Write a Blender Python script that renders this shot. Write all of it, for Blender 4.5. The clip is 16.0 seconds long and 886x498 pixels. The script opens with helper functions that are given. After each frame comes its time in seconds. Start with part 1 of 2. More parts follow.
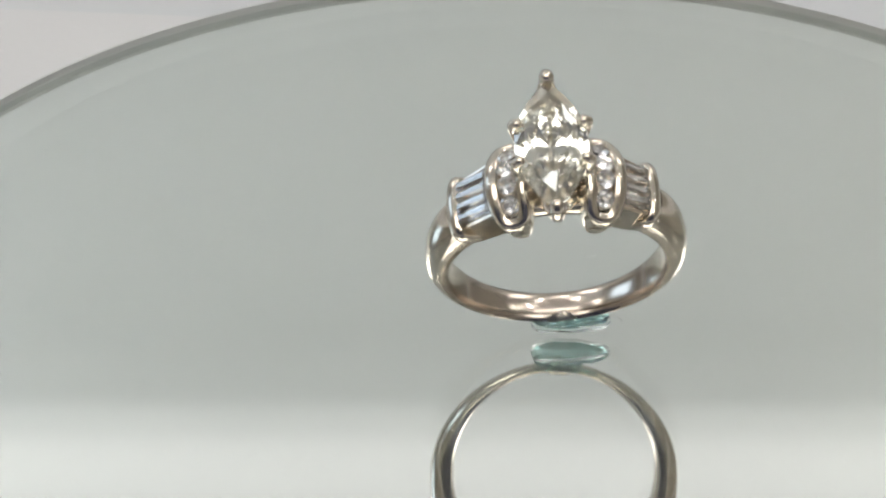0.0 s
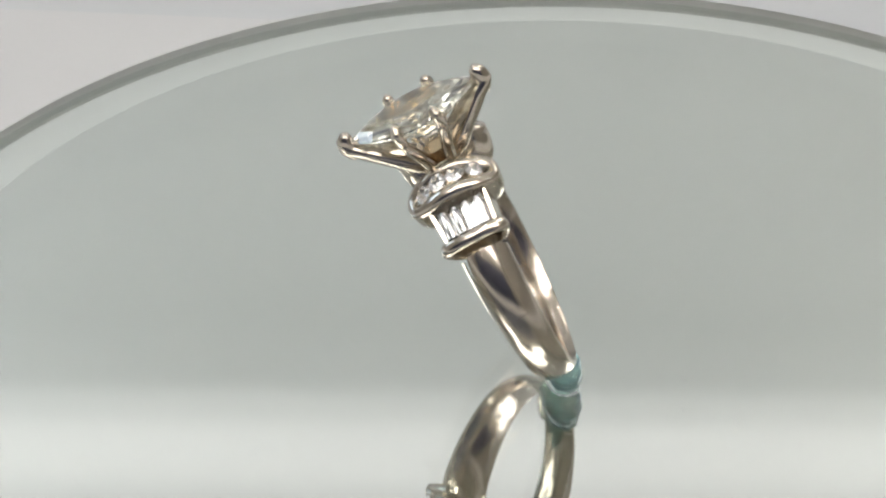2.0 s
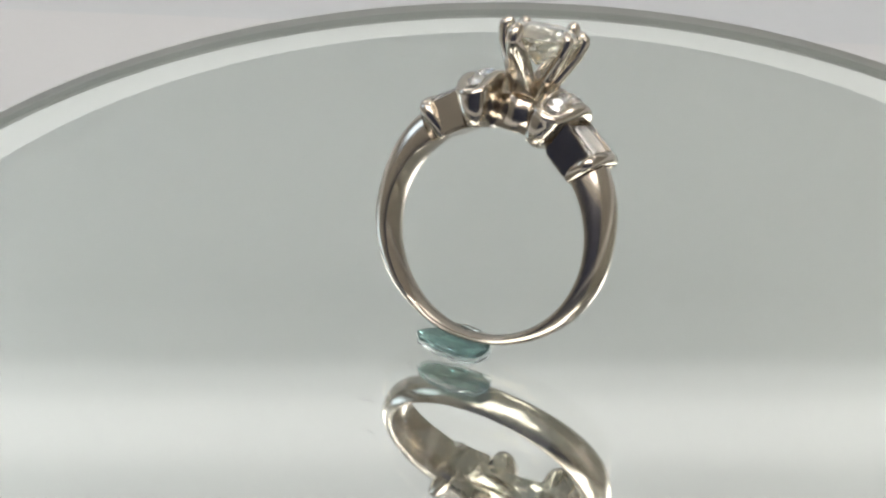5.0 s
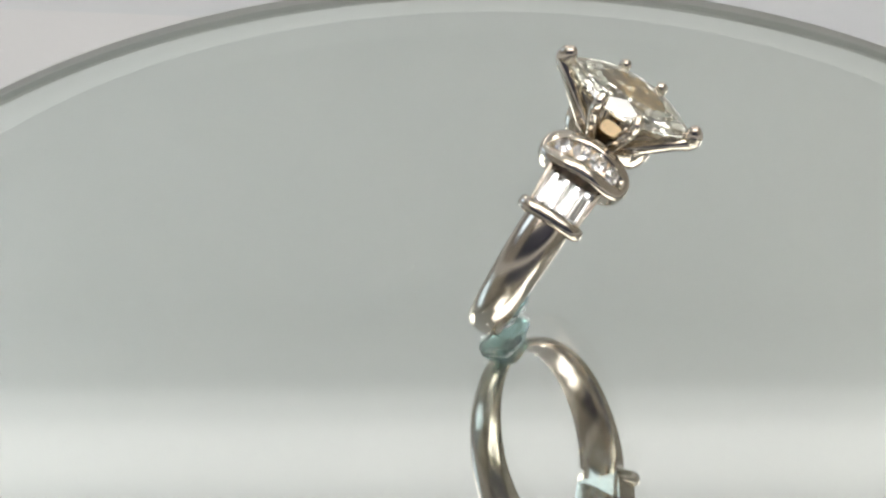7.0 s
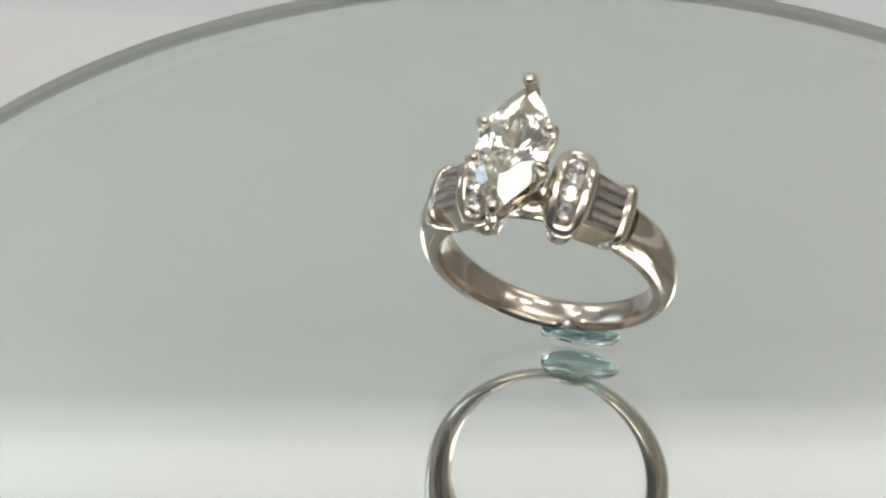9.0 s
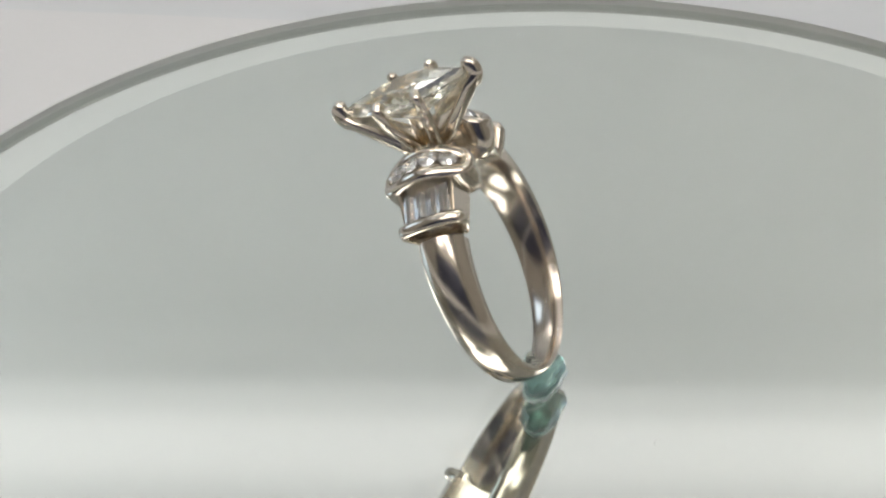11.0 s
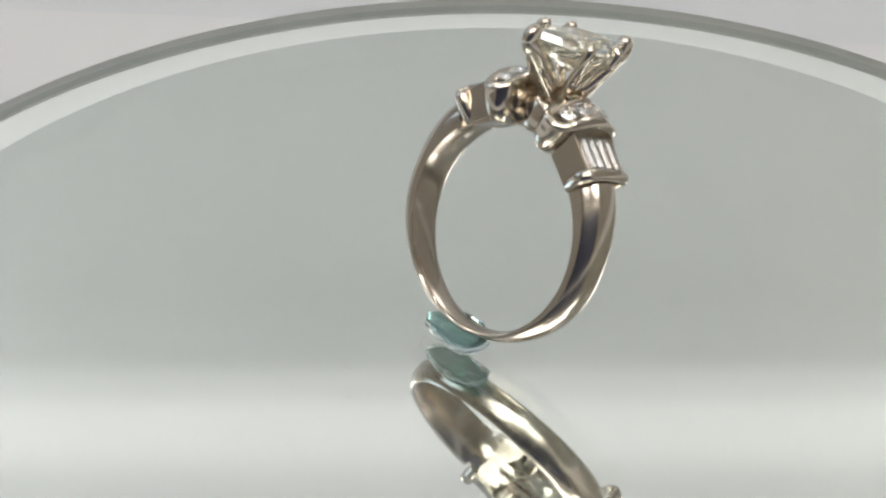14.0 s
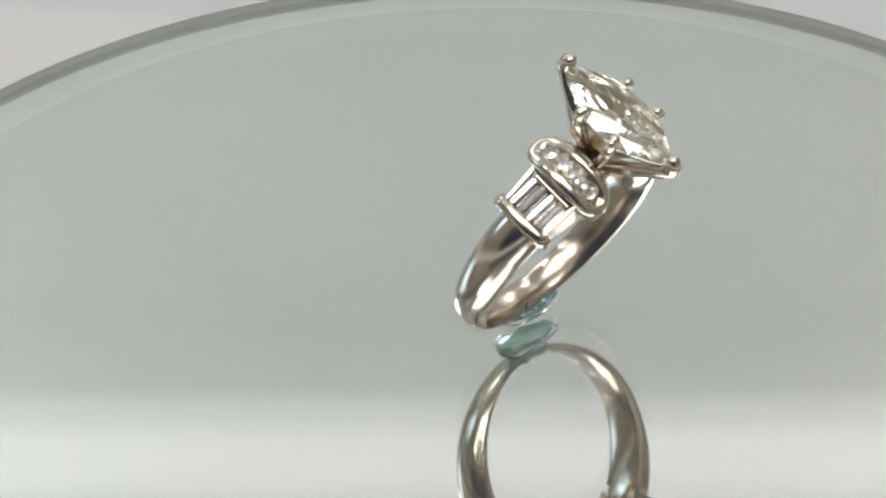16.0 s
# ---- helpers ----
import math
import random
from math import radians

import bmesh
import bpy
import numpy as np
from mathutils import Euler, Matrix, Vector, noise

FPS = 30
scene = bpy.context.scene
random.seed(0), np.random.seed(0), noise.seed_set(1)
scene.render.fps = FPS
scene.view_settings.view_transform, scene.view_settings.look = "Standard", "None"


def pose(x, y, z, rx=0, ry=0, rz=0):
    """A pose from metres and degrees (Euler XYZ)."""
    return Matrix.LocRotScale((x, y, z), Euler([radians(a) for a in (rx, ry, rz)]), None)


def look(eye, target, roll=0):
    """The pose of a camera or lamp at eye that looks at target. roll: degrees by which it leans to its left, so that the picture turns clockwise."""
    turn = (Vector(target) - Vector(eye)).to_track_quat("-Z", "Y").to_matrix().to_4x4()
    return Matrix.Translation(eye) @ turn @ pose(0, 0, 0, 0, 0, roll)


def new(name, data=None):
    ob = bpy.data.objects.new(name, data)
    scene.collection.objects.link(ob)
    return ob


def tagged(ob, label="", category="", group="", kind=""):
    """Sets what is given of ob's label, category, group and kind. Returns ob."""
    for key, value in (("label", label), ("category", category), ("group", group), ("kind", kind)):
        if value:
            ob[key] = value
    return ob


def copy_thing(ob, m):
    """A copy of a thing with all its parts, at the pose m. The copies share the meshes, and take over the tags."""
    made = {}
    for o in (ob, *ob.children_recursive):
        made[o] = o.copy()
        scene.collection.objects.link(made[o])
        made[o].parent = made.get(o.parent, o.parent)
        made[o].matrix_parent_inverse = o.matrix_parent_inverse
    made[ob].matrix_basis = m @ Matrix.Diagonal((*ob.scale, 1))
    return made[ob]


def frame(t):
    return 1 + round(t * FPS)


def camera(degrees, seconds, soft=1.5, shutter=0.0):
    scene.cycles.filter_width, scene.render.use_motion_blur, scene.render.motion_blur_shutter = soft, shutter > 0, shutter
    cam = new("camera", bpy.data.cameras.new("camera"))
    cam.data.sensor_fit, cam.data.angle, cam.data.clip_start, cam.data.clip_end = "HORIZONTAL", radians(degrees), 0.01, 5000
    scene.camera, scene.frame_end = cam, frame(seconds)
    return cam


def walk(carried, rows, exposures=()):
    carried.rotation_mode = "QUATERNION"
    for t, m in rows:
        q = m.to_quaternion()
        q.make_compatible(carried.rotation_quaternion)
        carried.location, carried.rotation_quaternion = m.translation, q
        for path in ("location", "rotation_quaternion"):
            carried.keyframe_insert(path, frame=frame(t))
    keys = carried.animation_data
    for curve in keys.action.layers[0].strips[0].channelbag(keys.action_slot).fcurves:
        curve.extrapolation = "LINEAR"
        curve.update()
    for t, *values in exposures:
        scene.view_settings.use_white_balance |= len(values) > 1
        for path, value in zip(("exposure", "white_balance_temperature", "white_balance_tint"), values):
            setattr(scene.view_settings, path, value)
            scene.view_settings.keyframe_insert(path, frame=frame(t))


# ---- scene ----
MM = 0.001
OMEGA = 360 / 8.535          # degrees a second, clockwise from above
SPAN = 16.0

# ---- camera ----
cam = camera(18.0, SPAN, soft=2.3)
EYE = Vector((0.0, -0.19636, 0.14048))
AIM = look(EYE, EYE + Vector((-0.02678, 0.83289, -0.55279)), -0.93)
walk(cam, [(0.0, AIM), (SPAN, AIM)], exposures=[(0.0, 0.0), (SPAN, 0.0)])
# light bounces many times inside cut stones
scene.cycles.max_bounces, scene.cycles.glossy_bounces, scene.cycles.transmission_bounces = 24, 16, 16

# ---- world and light ----
world = bpy.data.worlds.new("world")
scene.world = world
world.use_nodes = True
world.node_tree.nodes["Background"].inputs[0].default_value = (0.75, 0.8, 0.9, 1)
world.node_tree.nodes["Background"].inputs[1].default_value = 0.3


def area_lamp(name, size_x, size_y, power, colour, eye, target):
    data = bpy.data.lights.new(name, "AREA")
    data.shape, data.size, data.size_y, data.energy, data.color = "RECTANGLE", size_x, size_y, power, colour
    lamp = new(name, data)
    lamp.matrix_world = look(eye, target)
    return lamp


# Bluish fill lamp, added to tint the left of the reflected wall.
area_lamp("added_cool_fill", 0.8, 0.7, 4.3, (0.62, 0.80, 1.0), (-1.56, 0.55, 0.76), (0.4, 1.3, 0.95))


# ---- materials ----
def material(name, colour, rough=0.5, metal=0.0, spread=0.06, scale=40.0, bump=0.0, bump_scale=200.0, coat=0.0):
    mat = bpy.data.materials.new(name)
    mat.use_nodes = True
    nodes, links = mat.node_tree.nodes, mat.node_tree.links
    bsdf = nodes["Principled BSDF"]
    bsdf.inputs["Metallic"].default_value = metal
    bsdf.inputs["Coat Weight"].default_value = coat
    coord = nodes.new("ShaderNodeTexCoord")
    big = nodes.new("ShaderNodeTexNoise")
    big.inputs["Scale"].default_value, big.inputs["Detail"].default_value = scale, 6
    links.new(coord.outputs["Object"], big.inputs["Vector"])
    ramp = nodes.new("ShaderNodeValToRGB")
    lo, hi = [c * (1 - spread) for c in colour], [min(1, c * (1 + spread)) for c in colour]
    ramp.color_ramp.elements[0].color, ramp.color_ramp.elements[1].color = (*lo, 1), (*hi, 1)
    ramp.color_ramp.elements[0].position, ramp.color_ramp.elements[1].position = 0.3, 0.7
    links.new(big.outputs["Fac"], ramp.inputs["Fac"])
    links.new(ramp.outputs["Color"], bsdf.inputs["Base Color"])
    fine = nodes.new("ShaderNodeTexNoise")
    fine.inputs["Scale"].default_value, fine.inputs["Detail"].default_value = bump_scale, 4
    links.new(coord.outputs["Object"], fine.inputs["Vector"])
    span = nodes.new("ShaderNodeMapRange")
    span.inputs["To Min"].default_value, span.inputs["To Max"].default_value = rough * 0.8, min(1, rough * 1.25)
    links.new(fine.outputs["Fac"], span.inputs["Value"])
    links.new(span.outputs["Result"], bsdf.inputs["Roughness"])
    if bump:
        node = nodes.new("ShaderNodeBump")
        node.inputs["Strength"].default_value = bump
        node.inputs["Distance"].default_value = 0.1 / bump_scale
        links.new(fine.outputs["Fac"], node.inputs["Height"])
        links.new(node.outputs["Normal"], bsdf.inputs["Normal"])
    return mat


def clear(name, colour, ior, rough=0.0):
    mat = bpy.data.materials.new(name)
    mat.use_nodes = True
    bsdf = mat.node_tree.nodes["Principled BSDF"]
    bsdf.inputs["Base Color"].default_value = (*colour, 1)
    bsdf.inputs["Transmission Weight"].default_value = 1
    bsdf.inputs["IOR"].default_value = ior
    bsdf.inputs["Roughness"].default_value = rough
    return mat


def frosted(name, colour):
    """Ground glass: scatters light back and lets it through."""
    mat = bpy.data.materials.new(name)
    mat.use_nodes = True
    nodes, links = mat.node_tree.nodes, mat.node_tree.links
    nodes.remove(nodes["Principled BSDF"])
    back, through_it, mix = nodes.new("ShaderNodeBsdfDiffuse"), nodes.new("ShaderNodeBsdfTranslucent"), nodes.new("ShaderNodeMixShader")
    grain, ramp = nodes.new("ShaderNodeTexNoise"), nodes.new("ShaderNodeValToRGB")
    grain.inputs["Scale"].default_value = 900
    ramp.color_ramp.elements[0].color, ramp.color_ramp.elements[1].color = (*[c * 0.9 for c in colour], 1), (*colour, 1)
    links.new(grain.outputs["Fac"], ramp.inputs["Fac"])
    links.new(ramp.outputs["Color"], back.inputs["Color"])
    links.new(ramp.outputs["Color"], through_it.inputs["Color"])
    mix.inputs["Fac"].default_value = 0.6
    links.new(back.outputs["BSDF"], mix.inputs[1])
    links.new(through_it.outputs["BSDF"], mix.inputs[2])
    links.new(mix.outputs["Shader"], nodes["Material Output"].inputs["Surface"])
    return mat


def glowing(name, colour, strength):
    mat = bpy.data.materials.new(name)
    mat.use_nodes = True
    bsdf = mat.node_tree.nodes["Principled BSDF"]
    bsdf.inputs["Base Color"].default_value = (0.8, 0.8, 0.8, 1)
    bsdf.inputs["Emission Color"].default_value = (*colour, 1)
    bsdf.inputs["Emission Strength"].default_value = strength
    return mat


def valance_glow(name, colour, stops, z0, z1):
    """A soft bright band put into the emission: stops are (height, strength), blended softly."""
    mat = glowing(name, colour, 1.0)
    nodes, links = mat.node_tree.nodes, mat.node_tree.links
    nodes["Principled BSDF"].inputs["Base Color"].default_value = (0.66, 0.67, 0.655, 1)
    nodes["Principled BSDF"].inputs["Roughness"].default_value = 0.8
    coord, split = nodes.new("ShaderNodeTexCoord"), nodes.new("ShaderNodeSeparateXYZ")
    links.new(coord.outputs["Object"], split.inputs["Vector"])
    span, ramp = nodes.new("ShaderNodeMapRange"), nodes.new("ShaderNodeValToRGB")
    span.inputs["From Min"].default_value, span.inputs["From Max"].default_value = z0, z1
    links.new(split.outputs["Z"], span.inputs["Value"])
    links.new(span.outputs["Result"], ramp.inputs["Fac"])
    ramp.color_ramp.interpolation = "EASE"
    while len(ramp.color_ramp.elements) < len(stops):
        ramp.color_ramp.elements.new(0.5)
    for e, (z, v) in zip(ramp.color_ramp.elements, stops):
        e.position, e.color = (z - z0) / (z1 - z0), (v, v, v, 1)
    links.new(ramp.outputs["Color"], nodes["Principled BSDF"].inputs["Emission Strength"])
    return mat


WALL = material("wall_paint", (0.66, 0.67, 0.655), 0.8, spread=0.02, scale=3, bump=0.1, bump_scale=300)
SIDE_WALL = material("side_paint", (0.38, 0.36, 0.32), 0.8, spread=0.03, scale=3, bump=0.1, bump_scale=300)
CEILING = material("ceiling_paint", (0.84, 0.83, 0.81), 0.9, spread=0.02, scale=3)
DARK = material("stand_in_navy", (0.030, 0.038, 0.075), 0.6, spread=0.15, scale=4)
FLOOR = material("floor_vinyl", (0.22, 0.19, 0.16), 0.5, spread=0.15, scale=6)
COUNTER = material("white_laminate", (0.41, 0.415, 0.42), 0.45, spread=0.02, scale=12, bump=0.05, bump_scale=600)
PAPER = material("white_paper", (0.455, 0.45, 0.445), 0.85, spread=0.012, scale=25, bump=0.15, bump_scale=1500)
PLASTIC = material("white_plastic", (0.75, 0.75, 0.74), 0.4, spread=0.02, scale=60)
GOLD = material("white_gold", (0.63, 0.565, 0.48), 0.14, 1.0, spread=0.04, scale=350, bump=0.05, bump_scale=1800)
SATIN = material("satin_gold", (0.56, 0.49, 0.415), 0.20, 1.0, spread=0.05, scale=300)
WARM = material("warm_gold", (0.60, 0.455, 0.28), 0.24, 1.0, spread=0.12, scale=400)
BAND = material("worn_white_gold", (0.62, 0.55, 0.465), 0.19, 1.0, spread=0.05, scale=350, bump=0.10, bump_scale=2600)
SEAM = material("dark_solder", (0.10, 0.085, 0.07), 0.5, 0.6, spread=0.2, scale=900)
SILVER = material("mirror_silvering", (0.893, 0.91, 0.881), 0.02, 1.0, spread=0.005, scale=20)
GROUND_EDGE = frosted("ground_glass_edge", (0.46, 0.465, 0.43))
GLASS = clear("float_glass", (0.98, 0.99, 0.985), 1.5)
DIAMOND = clear("pale_yellow_diamond", (1.0, 0.985, 0.86), 2.40)
SMALL_DIAMOND = clear("white_diamond", (1.0, 1.0, 1.0), 2.40)
GEL = clear("teal_gel", (0.42, 0.60, 0.58), 1.36, 0.12)
GEL.node_tree.nodes["Principled BSDF"].inputs["Transmission Weight"].default_value = 0.92
CLEAR_GEL = clear("clear_gel", (0.93, 0.98, 0.98), 1.33, 0.05)
LED = glowing("added_led_panel", (1.0, 0.98, 0.96), 5.0)
SPOT = glowing("added_led_spot", (1.0, 0.98, 0.95), 170.0)
# Glow by height, shaped to the bright band reflected in the mirror.
STRIP = valance_glow("valance_band_glow", (1.0, 0.955, 0.94), [(1.10, 0.0), (1.165, 0.05), (1.195, 0.22), (1.228, 0.385), (1.258, 0.40), (1.30, 0.27), (1.44, 0.24)], 1.10, 1.45)


# ---- mesh helpers ----
def part(name, bm, mat, parent=None, label="", smooth=True, sharp=35):
    """Links a bmesh as one mesh object, under a thing or a part."""
    bmesh.ops.recalc_face_normals(bm, faces=bm.faces)
    for f in bm.faces:
        f.smooth = smooth
    if smooth:
        for e in bm.edges:
            if len(e.link_faces) == 2 and e.calc_face_angle(0) > radians(sharp):
                e.smooth = False
    mesh = bpy.data.meshes.new(name)
    bm.to_mesh(mesh)
    bm.free()
    mesh.materials.append(mat)
    ob = new(name, mesh)
    if parent:
        ob.parent = parent
    if label:
        tagged(ob, label)
    return ob


def box(bm, lo, hi):
    got = bmesh.ops.create_cube(bm, size=1)
    for v in got["verts"]:
        v.co = Vector([a + (b - a) * (c + 0.5) for a, b, c in zip(lo, hi, v.co)])
    return got["verts"]


def box_part(name, lo, hi, mat, parent=None, bevel=0.0, label=""):
    bm = bmesh.new()
    box(bm, lo, hi)
    if bevel:
        bmesh.ops.bevel(bm, geom=bm.edges[:], offset=bevel, segments=3, affect="EDGES", profile=0.5)
    return part(name, bm, mat, parent, label)


def ball_points(centre, r, n=10):
    """Points of a small ball, to be wrapped by a hull."""
    out = []
    for i in range(1, n // 2):
        a = math.pi * i / (n // 2)
        for j in range(n):
            b = math.tau * j / n
            out.append(Vector(centre) + r * Vector((math.sin(a) * math.cos(b), math.sin(a) * math.sin(b), math.cos(a))))
    out += [Vector(centre) + Vector((0, 0, r)), Vector(centre) - Vector((0, 0, r))]
    return out


def hull(bm, points):
    verts = [bm.verts.new(Vector(p) * MM) for p in points]
    got = bmesh.ops.convex_hull(bm, input=verts)
    loose = [g for g in got["geom_interior"] + got["geom_unused"] if isinstance(g, bmesh.types.BMVert)]
    if loose:
        bmesh.ops.delete(bm, geom=list(set(loose)), context="VERTS")


def wrapped(bm, balls, n=12):
    """A rounded body round balls of (centre, radius), in millimetres."""
    hull(bm, [p for c, r in balls for p in ball_points(c, r, n)])


def loft(bm, loops, closed=True, caps=False):
    rows = [[bm.verts.new(Vector(p) * MM) for p in loop] for loop in loops]
    k = len(rows[0])
    pairs = list(zip(rows, rows[1:])) + ([(rows[-1], rows[0])] if closed else [])
    for a, b in pairs:
        for i in range(k):
            bm.faces.new((a[i], a[(i + 1) % k], b[(i + 1) % k], b[i]))
    if caps:
        bm.faces.new(rows[0][::-1])
        bm.faces.new(rows[-1])


# ---- the room ----
X0, X1, Y0, Y1, Z0, Z1 = -1.6, 1.6, -1.4, 1.6, -0.93, 1.45
tagged(box_part("floor", (X0 - .1, Y0 - .1, Z0 - .1), (X1 + .1, Y1 + .1, Z0), FLOOR), "dark brown vinyl floor of a small shop room", kind="structure")
tagged(box_part("ceiling", (X0 - .1, Y0 - .1, Z1), (X1 + .1, Y1 + .1, Z1 + .1), CEILING), "plain white painted ceiling with added light panels", kind="structure")
tagged(box_part("wall_north", (X0 - .1, Y1, Z0), (X1 + .1, Y1 + .1, 1.10), WALL), "pale grey painted wall seen in the mirror", kind="structure")
# South, east and west walls are unseen, added to tone the ring's reflections.
tagged(box_part("wall_south", (X0 - .1, Y0 - .1, Z0), (X1 + .1, Y0, Z1), SIDE_WALL), "unseen greyish taupe painted wall closing the room", kind="structure")
# Unseen dark panel: the metal reflects it in place of the camera operator.
tagged(box_part("dark_stand_in", (X0, Y0, Z0), (0.95, Y0 + 0.012, 0.98), DARK), "unseen dark navy panel standing in for the camera operator", kind="structure")
tagged(box_part("wall_east", (X1, Y0, Z0), (X1 + .1, Y1, Z1), SIDE_WALL), "greyish taupe painted side wall", kind="structure")
# The opening is added to go with the bluish fill lamp.
bm = bmesh.new()
for lo, hi in (((Y0, Z0), (Y1, 0.25)), ((Y0, 1.2), (Y1, Z1)), ((Y0, 0.25), (0.0, 1.2)), ((1.1, 0.25), (Y1, 1.2))):
    box(bm, (X0 - .1, lo[0], lo[1]), (X0, hi[0], hi[1]))
tagged(part("wall_west", bm, SIDE_WALL), "unseen greyish taupe painted side wall with an added opening", kind="structure")

counter = tagged(new("counter"), "white laminate shop counter under the turntable", "counter")
box_part("worktop", (-1.2, -0.45, -0.062), (1.2, 0.75, -0.032), COUNTER, counter, 0.003)
box_part("cabinet", (-1.15, -0.38, Z0), (1.15, 0.70, -0.062), COUNTER, counter, 0.003)
sheet = tagged(box_part("paper_sheet", (-0.30, -0.30, -0.0318), (0.30, 0.1118, -0.0312), PAPER), "plain off-white paper sheet lying on the counter", "paper")
sheet.matrix_world = pose(0, 0, 0, 0, 0, -4.9)

# Added panel: its glow stands in for the bright upper wall.
valance = tagged(new("added_valance"), "added valance panel glowing in place of a bright wall-top band", "light fixture")
box_part("diffuser", (X0, Y1, 1.10), (X1, Y1 + 0.02, Z1), STRIP, valance, label="soft bright band put into the panel's glow")
box_part("housing", (X0, Y1 + 0.021, 1.10), (X1, Y1 + 0.1, Z1), PLASTIC, valance)
# Unseen white strip, added for the mirror's bevel to reflect.
splash = tagged(box_part("backsplash", (X0, Y1 - 0.012, Z0), (X1, Y1, 0.16), COUNTER), "added white laminate strip along the wall, out of view", kind="structure")


# Panels added out of view to light the wall, the table and the ring.
def added_panel():
    lamp = tagged(new("added_ceiling_light"), "added flat white LED ceiling panel, unseen and lit", "ceiling light", "ceiling lights")
    bm = bmesh.new()
    for lo, hi in (((-.21, -.21), (.21, -.19)), ((-.21, .19), (.21, .21)), ((-.21, -.19), (-.19, .19)), ((.19, -.19), (.21, .19))):
        box(bm, (lo[0], lo[1], -0.02), (hi[0], hi[1], 0))
    part("frame", bm, PLASTIC, lamp)
    box_part("diffuser", (-.19, -.19, -0.012), (.19, .19, 0), LED, lamp, label="glowing diffuser")
    return lamp


first = added_panel()
first.location = (-0.95, 1.27, Z1)
first.scale = (1.4, 1.4, 1)
for x, y, sx, sy in ((0.85, 1.26, 1.6, 1.4), (-0.75, -1.0, 1.6, 1.4), (0.75, -1.0, 1.6, 1.4), (0.0, -0.55, 3.2, 1.8)):
    copy_thing(first, pose(x, y, Z1) @ Matrix.Diagonal((sx / 1.4, sy / 1.4, 1, 1)))


# Small strong spots, added out of view to make the stones sparkle.
def added_downlight():
    lamp = tagged(new("added_downlight"), "added small round ceiling spot, unseen and lit", "ceiling light", "downlights")
    for name, r, h, mat in (("trim_ring", 0.045, 0.006, PLASTIC), ("bulb", 0.03, 0.012, SPOT)):
        bm = bmesh.new()
        bmesh.ops.create_cone(bm, cap_ends=True, segments=24, radius1=r, radius2=r, depth=h, matrix=Matrix.Translation((0, 0, -h / 2)))
        part(name, bm, mat, lamp)
    return lamp


first = added_downlight()
first.location = (0.3, 0.5, Z1)
for x, y in ((-0.55, 0.3), (0.65, 0.1), (0.15, -1.1), (-0.2, 0.9), (-1.2, 0.0), (1.2, 0.1), (-0.9, -0.7), (0.95, -0.75)):
    copy_thing(first, pose(x, y, Z1))

# ---- turntable base ----
base = tagged(new("turntable_base"), "low white plastic turntable base under the mirror", "turntable")
base.location = (0, 0, -0.0312)
bm = bmesh.new()
bmesh.ops.create_cone(bm, cap_ends=True, segments=96, radius1=0.046, radius2=0.043, depth=0.0225, matrix=Matrix.Translation((0, 0, 0.01125)))
part("housing", bm, PLASTIC, base)
bm = bmesh.new()
bmesh.ops.create_cone(bm, cap_ends=True, segments=48, radius1=0.012, radius2=0.012, depth=0.0048, matrix=Matrix.Translation((0, 0, 0.0249)))
part("spindle", bm, PLASTIC, base)

# ---- mirror disc, origin in the middle of its top ----
DISC_R, DISC_T = 65.1, 3.1
SURFACE = 0.00030            # height of the mirror's top
mirror = tagged(new("round_mirror"), "round mirror of greenish glass turning on a white stand", "mirror")


def rings(bm, profile, n=180):
    loops = [[(r * math.cos(math.tau * i / n), r * math.sin(math.tau * i / n), z) for i in range(n)] for r, z in profile]
    loft(bm, loops, closed=False, caps=True)


bm = bmesh.new()
rings(bm, [(DISC_R - 0.02, -DISC_T + 0.02), (DISC_R - 0.02, -0.95), (DISC_R - 0.30, -0.435), (DISC_R - 7.4, 0.0)])
glass = part("glass", bm, GLASS, mirror, "clear bevelled glass with a ground edge", sharp=1)
glass.data.materials.append(GROUND_EDGE)
for f in glass.data.polygons:
    if abs(f.normal.z) < 0.95 and f.center.to_2d().length > (DISC_R - 0.5) * MM:
        f.material_index = 1
bm = bmesh.new()
rings(bm, [(DISC_R + 0.1, -DISC_T - 0.4), (DISC_R + 0.1, -DISC_T - 0.002), ])
part("silvering", bm, SILVER, mirror, "silvered mirror backing", sharp=20)
# ---- the ring: x across, y along the finger, z to the stone, origin in its middle ----
ring = tagged(new("diamond_ring"), "white gold ring with a pale marquise diamond, leaning on putty", "ring")


BODY_X = 0.38                 # the band sits a little to one side of the stone


def smooth_step(a, b, x):
    x = min(1, max(0, (x - a) / (b - a)))
    return x * x * (3 - 2 * x)


def section(alpha, thick, wide):
    """Points of the band's section at the angle alpha from its foot."""
    inner = Vector((BODY_X + 8.92 * math.sin(alpha), 0, -0.52 - 8.8 * math.cos(alpha)))
    out = Vector((math.sin(alpha), 0, -math.cos(alpha)))
    pts, h = [], wide / 2
    for k in range(9):
        y = -1 + k / 4
        pts.append(inner + out * 0.30 * abs(y) ** 2.6 + Vector((0, y * h * 0.97, 0)))
    for k in range(17):
        y = math.cos(math.pi * k / 16)
        pts.append(inner + out * (thick * (0.42 + 0.58 * (1 - abs(y) ** 2.6) ** 0.75)) + Vector((0, y * h, 0)))
    return pts


def shank_size(alpha):
    a = abs(math.degrees(alpha))
    thick = 0.9 + 1.15 * smooth_step(15, 100, a) + 1.05 * smooth_step(90, 140, a)
    wide = 2.85 + 0.6 * smooth_step(10, 90, a) + 0.6 * smooth_step(70, 135, a)
    return thick, wide


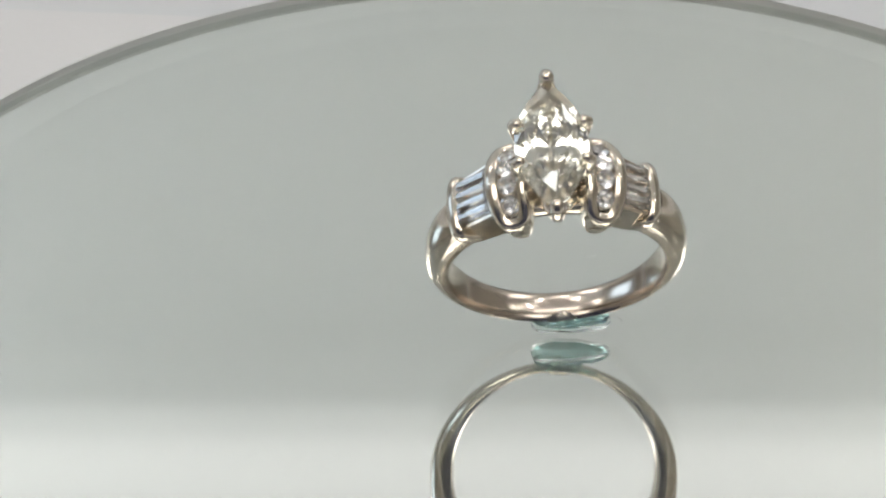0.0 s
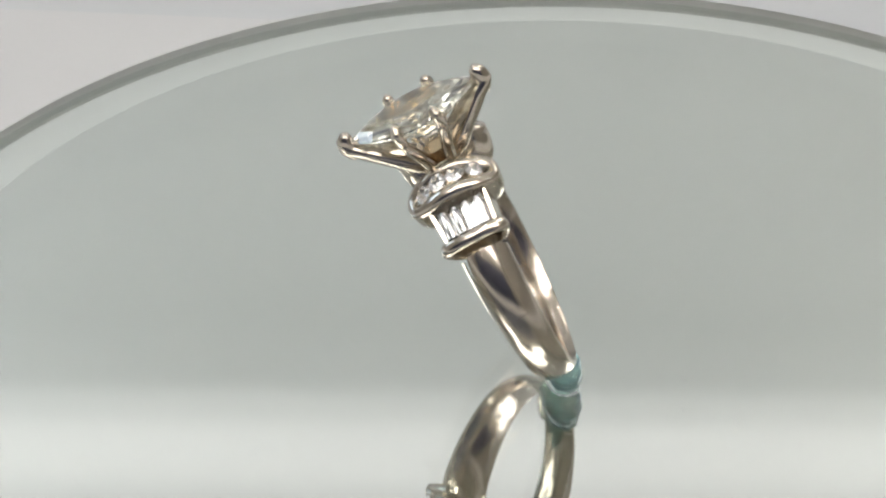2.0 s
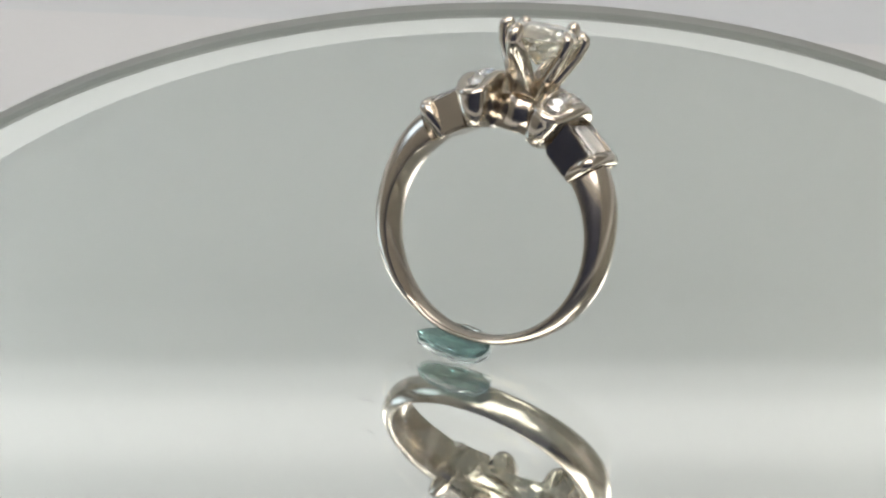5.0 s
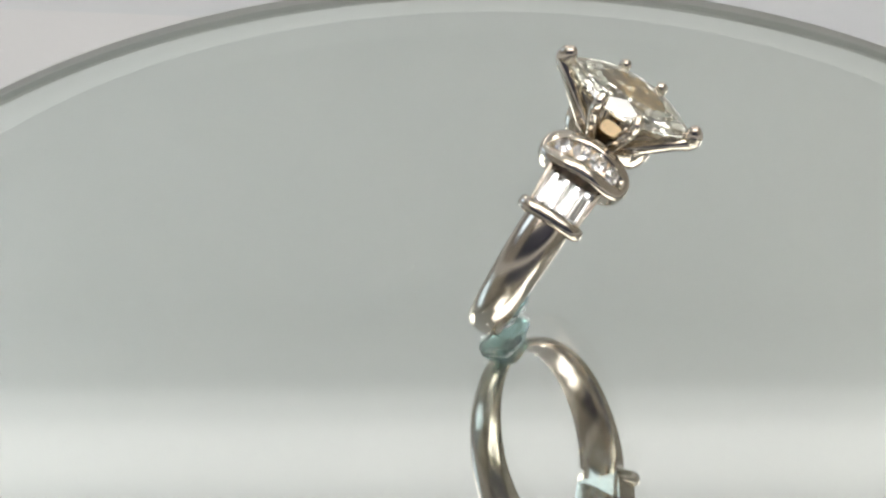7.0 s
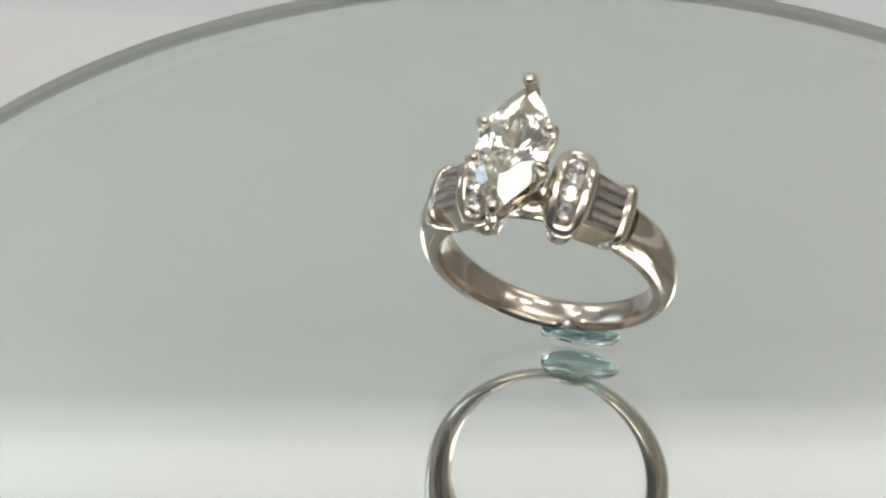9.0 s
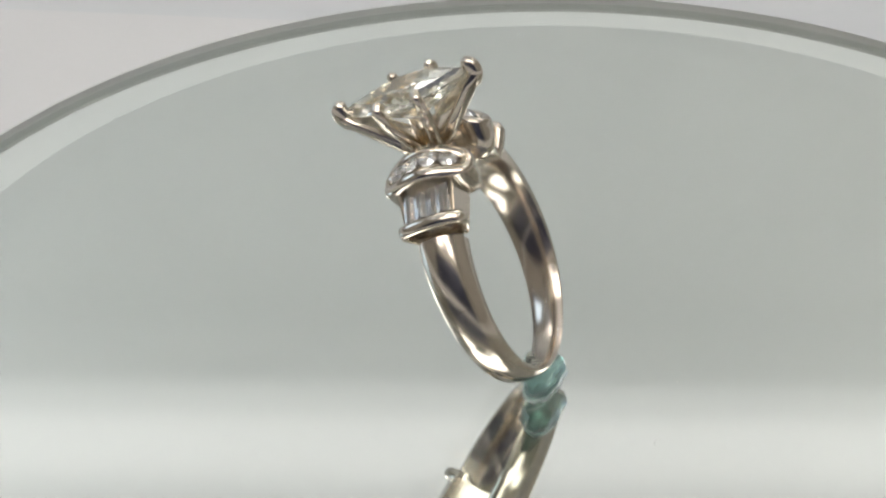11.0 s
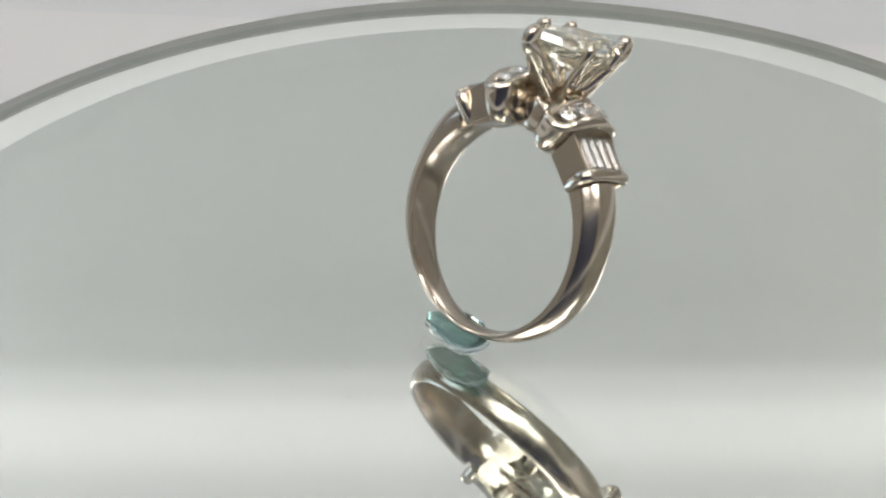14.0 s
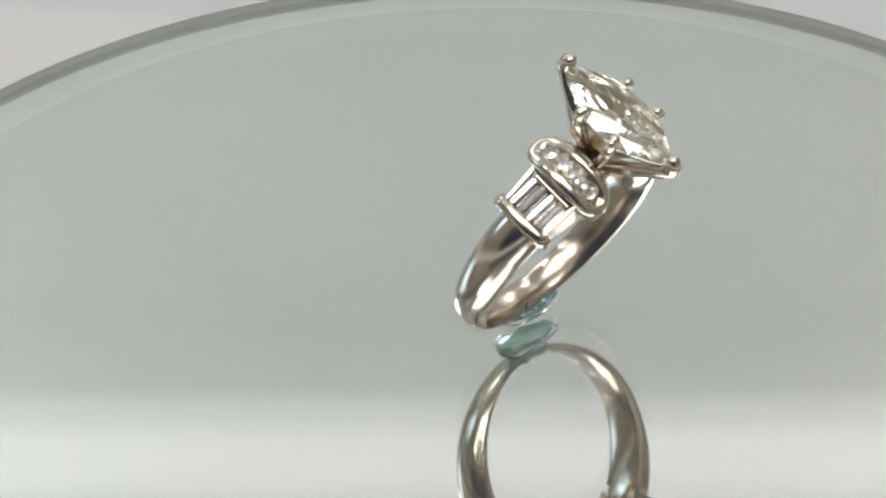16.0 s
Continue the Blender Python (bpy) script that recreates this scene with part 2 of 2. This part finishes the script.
bm = bmesh.new()
loft(bm, [section(radians(a), *shank_size(radians(a))) for a in range(-134, 135, 2)], closed=False, caps=True)
shank = part("shank", bm, BAND, ring, "polished tapering band", sharp=50)
shank.data.materials.append(SATIN)
for f in shank.data.polygons:
    out = Vector((f.center.x - BODY_X * MM, 0, f.center.z))
    if f.normal.dot(out.normalized()) < -0.8:
        f.material_index = 1
bm = bmesh.new()
loft(bm, [section(radians(a), 1.95 + 0.2 * smooth_step(20, 0, abs(a - 180)), 3.3) for a in range(133, 228, 1)], closed=False, caps=True)
part("gallery", bm, GOLD, ring)


bm = bmesh.new()
loops = []
for k in range(9):
    u = k / 8
    a, y = radians(101.2 + 1.6 * u + 0.5 * math.sin(5 * u)), -0.1 + 1.1 * u
    thick, wide = shank_size(a)
    h = 2 * y / wide
    c = Vector((BODY_X + 8.92 * math.sin(a), 0, -0.52 - 8.8 * math.cos(a)))
    c += Vector((math.sin(a), 0, -math.cos(a))) * (thick * (0.42 + 0.58 * (1 - abs(h) ** 2.6) ** 0.75)) + Vector((0, y, 0))
    r = 0.035 * math.sin(math.pi * (0.1 + 0.8 * u)) + 0.01
    loops.append([c + r * Vector((math.cos(b), 0, math.sin(b))) for b in [math.tau * j / 6 for j in range(6)]])
loft(bm, loops, closed=False, caps=True)
part("solder_seam", bm, SEAM, ring, "thin dark solder seam")


def spot_on(theta, t, y, r):
    """A place by the angle from the top, with offsets along the band, along the finger and the distance from the middle."""
    er, et = Vector((math.sin(theta), 0, math.cos(theta))), Vector((math.cos(theta), 0, -math.sin(theta)))
    return er * r + et * t + Vector((BODY_X, y, 0))


def brilliant(radius, crown, depth, n=8):
    pts = []
    for k in range(n):
        a = math.tau * k / n
        pts.append((0.56 * radius * math.cos(a), 0.56 * radius * math.sin(a), crown))
    for k in range(2 * n):
        a = math.tau * (k + 0.5) / (2 * n)
        pts.append((radius * math.cos(a), radius * math.sin(a), 0.03))
        pts.append((radius * math.cos(a), radius * math.sin(a), -0.03))
    pts.append((0, 0, -depth))
    return pts


# the two shoulders differ: bar, seat from and to, and channel by their angles from the top, and half the baguettes' length
SHOULDERS = ((1, 42.0, 41.5, 25.0, 17.6, 1.42), (-1, 45.2, 44.5, 26.5, 18.3, 1.58))
for side, bar_at, seat_end, seat_start, channel_at, baguette_half in SHOULDERS:
    # end bar: a half-round roll over the band's top and down both flanks
    bm = bmesh.new()
    th = side * radians(bar_at)
    spine = [(-1.75, 8.75), (-2.15, 9.55), (-2.45, 10.4), (-2.58, 11.0), (-2.45, 11.38), (-2.0, 11.62), (-1.2, 11.78), (-0.4, 11.84)]
    spine += [(-y, r) for y, r in spine[::-1]]
    loops = []
    for k, (y, r) in enumerate(spine):
        (ya, qa), (yb, qb) = spine[max(0, k - 1)], spine[min(len(spine) - 1, k + 1)]
        out = Vector((qa - qb, yb - ya)).normalized()
        loops.append([spot_on(th, 0.60 * math.cos(b), y + out.x * 0.42 * math.sin(b), r + out.y * 0.42 * math.sin(b)) for b in [math.tau * j / 12 for j in range(12)]])
    loft(bm, loops, closed=False, caps=True)
    part("end_bar", bm, GOLD, ring, "rounded polished bar across the band", sharp=60)
    # baguette seat
    bm = bmesh.new()
    hull(bm, [spot_on(side * radians(a), 0, y, r) for a, r in ((seat_end, 8.45), (seat_end, 10.7), (seat_start, 10.95), (seat_start, 8.5)) for y in (-2.1, 2.1)])
    bmesh.ops.bevel(bm, geom=bm.edges[:], offset=0.12 * MM, segments=2, affect="EDGES")
    seat = part("baguette_seat", bm, GOLD, ring)
    for y in (-2.25, 2.25):
        bm = bmesh.new()
        hull(bm, [spot_on(side * radians(c), 0, y * (1.06 if c == seat_start else 0.92) + d, r) for c, r in ((seat_end + 1, 8.7), (seat_end + 1, 11.45), (seat_start, 11.85), (seat_start, 8.8)) for d in (-0.16, 0.16)])
        bmesh.ops.bevel(bm, geom=bm.edges[:], offset=0.07 * MM, segments=2, affect="EDGES")
        part("side_rail", bm, GOLD, seat)
    for k in range(4):
        y = k - 1.5
        bm = bmesh.new()
        mid, lift = side * radians((seat_end + seat_start) / 2 + 0.4), 11.74 - 0.02 * (k - 1.5) ** 2
        pts = []
        tip = 0.03 * (random.random() - 0.5)
        for t, w, r in ((1.0, 0.49, -0.04), (1.0, 0.49, 0.03), (0.84, 0.21, 0.25), (0.86, 0.33, -0.33), (0.7, 0.04, -0.62)):
            pts += [spot_on(mid, p * t * baguette_half, y + q * w + 0.5 * tip, lift + r + tip * p + 0.8 * tip * q) for p in (-1, 1) for q in (-1, 1)]
        hull(bm, pts)
        part("baguette_diamond", bm, SMALL_DIAMOND, seat, "clear white baguette diamond", smooth=False)
    # arched channel with round stones
    th = side * radians(channel_at)
    top = lambda y: 13.05 - 0.12 * y * y
    oval = []
    for k in range(64):
        a = math.tau * k / 64
        y = math.copysign(abs(math.sin(a)) ** 0.75, math.sin(a)) * 3.4
        t = math.copysign(abs(math.cos(a)) ** 0.65, math.cos(a)) * 1.24
        oval.append((t, y))
    lip = ((-0.60, -0.75), (-0.52, -0.12), (-0.44, 0.02), (-0.30, 0.10), (-0.08, 0.13), (0.18, 0.11), (0.42, 0.02), (0.58, -0.14), (0.66, -0.34), (0.66, -0.52))
    flank = ((0.64, 0.99, 0.99, 0.04), (0.62, 0.95, 0.99, 0.2), (0.58, 0.86, 0.975, 0.45), (0.48, 0.74, 0.94, 0.72), (0.28, 0.66, 0.89, 0.91), (0.0, 0.60, 0.82, 1.0))
    loops = []
    for k, (t, y) in enumerate(oval):
        (ta, ya), (tb, yb) = oval[k - 1], oval[(k + 1) % 64]
        out = Vector((yb - ya, ta - tb)).normalized()
        loop = [spot_on(th, t + out.x * d, y + out.y * d, top(y) + h) for d, h in lip]
        for d, f, g, u in flank:
            loop.append(spot_on(th, (t + out.x * d) * f, (y + out.y * d) * g, (top(y) - 0.55) * (1 - u) + 8.4 * u))
        loops.append(loop)
    bm = bmesh.new()
    rows = [[bm.verts.new(p * MM) for p in loop] for loop in loops]
    for ra, rb in zip(rows, rows[1:] + rows[:1]):
        for i in range(len(ra) - 1):
            bm.faces.new((ra[i], ra[i + 1], rb[i + 1], rb[i]))
    bm.faces.new([r[0] for r in rows])
    bm.faces.new([r[-1] for r in rows][::-1])
    channel = part("channel", bm, GOLD, ring, "arched channel with a broad rounded lip", sharp=48)
    for y in (-2.31, -0.78, 0.78, 2.31):
        bm = bmesh.new()
        slope = math.atan(0.24 * y)
        m = Matrix.Translation(spot_on(th, 0, y, top(y) + 0.02)) @ Matrix.Rotation(th, 4, "Y") @ Matrix.Rotation(-slope, 4, "X")
        hull(bm, [m @ Vector(p) for p in brilliant(0.80, 0.26, 0.5)])
        part("round_diamond", bm, SMALL_DIAMOND, channel, "small round white diamond", smooth=False)

# bridge under the stone
bm = bmesh.new()
plan = [(math.cos(math.tau * k / 28), math.sin(math.tau * k / 28)) for k in range(28)]
hull(bm, [(BODY_X + kx * c, ky * d, z) for kx, ky, z in ((2.0, 1.45, 8.45), (2.3, 1.7, 8.8), (2.3, 1.8, 10.4), (2.0, 1.7, 11.1), (1.6, 1.5, 11.35)) for c, d in plan])
part("bridge", bm, GOLD, ring)
bm = bmesh.new()
hull(bm, [(rr * math.cos(a), 1.25 * rr * math.sin(a), z) for rr, z in ((1.1, 10.8), (0.75, 11.9), (0.8, 12.6), (0.9, 13.0)) for a in [math.tau * k / 20 for k in range(20)]])
part("head_base", bm, WARM, ring, "warmer-toned gold core under the stone")

# the marquise stone
GIRDLE = 16.75
HALF_L, HALF_W = 5.95, 2.95


def marquise(s, z, n, shift=0.0):
    """Points of a pointed oval, scaled by s."""
    out = []
    for side in (1, -1):
        for k in range(n):
            u = math.sin(math.pi / 2 * 0.92 * (2 * (k + shift) / n - 1)) / math.sin(math.pi / 2 * 0.92)
            out.append((HALF_W * (1 - abs(u) ** 2.12) * s * side, HALF_L * u * s * side, z))
    return out


bm = bmesh.new()
points = marquise(0.54, 0.86, 5, 0.5) + marquise(0.78, 0.58, 5) + marquise(1.0, 0.07, 16) + marquise(1.0, -0.05, 16)
points += marquise(0.80, -0.63, 8, 0.5) + marquise(0.55, -1.30, 8) + marquise(0.28, -1.97, 5, 0.5) + [(0, 0, -2.6)]
hull(bm, [Vector(p) + Vector((0, 0, GIRDLE)) for p in points])
part("marquise_diamond", bm, DIAMOND, ring, "pale yellowish marquise-cut diamond", smooth=False)

# prongs
for s in (1, -1):
    bm = bmesh.new()
    wrapped(bm, [((0, 5.95 * s, 17.35), 0.6), ((0, 6.2 * s, 17.1), 0.62), ((0, 6.28 * s, 16.5), 0.62), ((0, 5.9 * s, 15.8), 0.6)])
    wrapped(bm, [((0, 6.25 * s, 16.4), 0.6), ((0.6, 5.1 * s, 15.65), 0.4), ((-0.6, 5.1 * s, 15.65), 0.4), ((0, 4.4 * s, 15.6), 0.4), ((0, 2.8 * s, 14.7), 0.42),
                 ((0.8, 2.1 * s, 12.4), 0.45), ((-0.8, 2.1 * s, 12.4), 0.45), ((0.8, 1.0 * s, 11.8), 0.4), ((-0.8, 1.0 * s, 11.8), 0.4), ((0, 1.3 * s, 13.6), 0.4)])
    part("end_prong", bm, GOLD, ring, "broad pointed end prong")
    for x in (1, -1):
        bm = bmesh.new()
        wrapped(bm, [((x * 0.9, s * 0.75, 11.8), 0.62), ((x * 2.1, s * 1.45, 14.4), 0.50), ((x * 2.7, s * 1.75, 15.7), 0.47)], 12)
        wrapped(bm, [((x * 2.65, s * 1.74, 15.6), 0.47), ((x * 2.92, s * 1.8, 16.5), 0.46), ((x * 2.92, s * 1.8, 17.05), 0.5)], 12)
        wrapped(bm, [((x * 2.92, s * 1.8, 17.0), 0.51), ((x * 2.65, s * 1.72, 17.3), 0.48)], 12)
        part("side_prong", bm, GOLD, ring)

# ---- putty ----
putty = tagged(new("putty"), "small translucent teal putty lump holding the ring", "putty")
def pad(half_x, half_y, low, high, seed):
    """A pressed flat lump, pointed at one end."""
    bm = bmesh.new()
    box(bm, (-1, -1, 0), (1, 1, 1))
    bmesh.ops.subdivide_edges(bm, edges=bm.edges[:], cuts=9, use_grid_fill=True)
    for v in bm.verts:
        x, y, z = v.co
        wave = noise.noise_vector(Vector((x * 1.9, y * 1.5, z + seed)))
        rim = 1 - 0.2 * (2 * z - 1) ** 2
        u, v_ = x * math.sqrt(1 - 0.34 * y * y), y * math.sqrt(1 - 0.36 * x * x) * (1 - 0.3 * max(0, x))
        h = low + (high - low) * z * (1 - 0.30 * max(abs(x), abs(y)) ** 3 + 0.35 * wave.z)
        v.co = Vector((half_x * u * rim + 0.3 * wave.x, half_y * v_ * rim + 0.35 * wave.y, h)) * MM
    return bm


part("lump", pad(3.3, 1.65, 0.32, 1.05, 3), GEL, putty, sharp=80)
part("clear_foot", pad(3.4, 1.8, 0.01, 0.31, 3), CLEAR_GEL, putty, "clear pressed gel foot", sharp=80)
bm = bmesh.new()
wrapped(bm, [(Vector((-1.7, -1.25, 1.0)), 0.6), (Vector((0.3, -1.3, 0.95)), 0.62), (Vector((-0.8, -1.0, 1.6)), 0.4)], 16)
part("squeezed_edge", bm, CLEAR_GEL, putty, "clear bulging gel edge")


# ---- specks on the mirror ----
LINT = material("grey_lint", (0.42, 0.41, 0.39), 0.9, spread=0.2, scale=2000)


def fibre(length, bend, thick):
    bm = bmesh.new()
    loops = []
    for k in range(11):
        u = k / 10 - 0.5
        c = Vector((u * length, bend * (1 - 4 * u * u), thick + 0.02 * math.sin(7 * u)))
        loops.append([c + thick * Vector((0, math.cos(math.tau * j / 5), math.sin(math.tau * j / 5))) for j in range(5)])
    loft(bm, loops, closed=False, caps=True)
    return part("lint_fibre", bm, LINT)


lint = [(tagged(fibre(1.1, 0.25, 0.03), "tiny curved grey lint fibre on the mirror", "lint", "specks of lint"), pose(0.0065, 0.0137, SURFACE + 0.0001, 0, 0, 185)),
        (tagged(fibre(1.2, 0.12, 0.014), "thin straight grey lint fibre on the mirror", "lint", "specks of lint"), pose(-0.0170, -0.0176, SURFACE, 0, 0, -58)),
        (tagged(fibre(0.25, 0.02, 0.04), "short grey lint speck on the mirror", "lint", "specks of lint"), pose(0.0022, 0.0144, SURFACE + 0.0001, 0, 0, 30)),
        (tagged(fibre(1.3, 0.3, 0.025), "tiny curled grey lint fibre beside the putty", "lint", "specks of lint"), pose(0.0086, 0.0036, SURFACE + 0.0001, 0, 0, -40))]

# ---- what turns ----
TILT = Matrix.Rotation(0.0043, 4, Vector((-0.0042, -0.0010, 0)).normalized())
DISC = Matrix.Translation((0.00036, 0.00368, SURFACE)) @ TILT
LAT = Vector((0.9945, 0.0896, 0.0550)).normalized()
NOR = Vector((-0.1050, 0.8728, 0.4766))
NOR = (NOR - NOR.dot(LAT) * LAT).normalized()
UP = LAT.cross(NOR)
LEAN = Matrix.Rotation(radians(-2.3), 3, LAT)
NOR, UP = LEAN @ NOR, LEAN @ UP
YAW = Matrix.Rotation(radians(-2.2), 3, UP)
LAT, NOR = YAW @ LAT, YAW @ NOR
HEAD = Vector((2.635, -9.065, 26.53)) * MM
PUTTY = pose(0.0046, 0.0033, SURFACE, 0, 0, 4)
RING = Matrix.Translation(HEAD - 17.6 * MM * UP) @ Matrix((LAT, NOR, UP)).transposed().to_4x4()


def motions():
    for thing, m in ((mirror, DISC), (ring, RING), (putty, PUTTY), *lint):
        walk(thing, [(k / 4, pose(0, 0, 0, 0, 0, -OMEGA * k / 4) @ m) for k in range(int(SPAN * 4) + 1)])


motions()
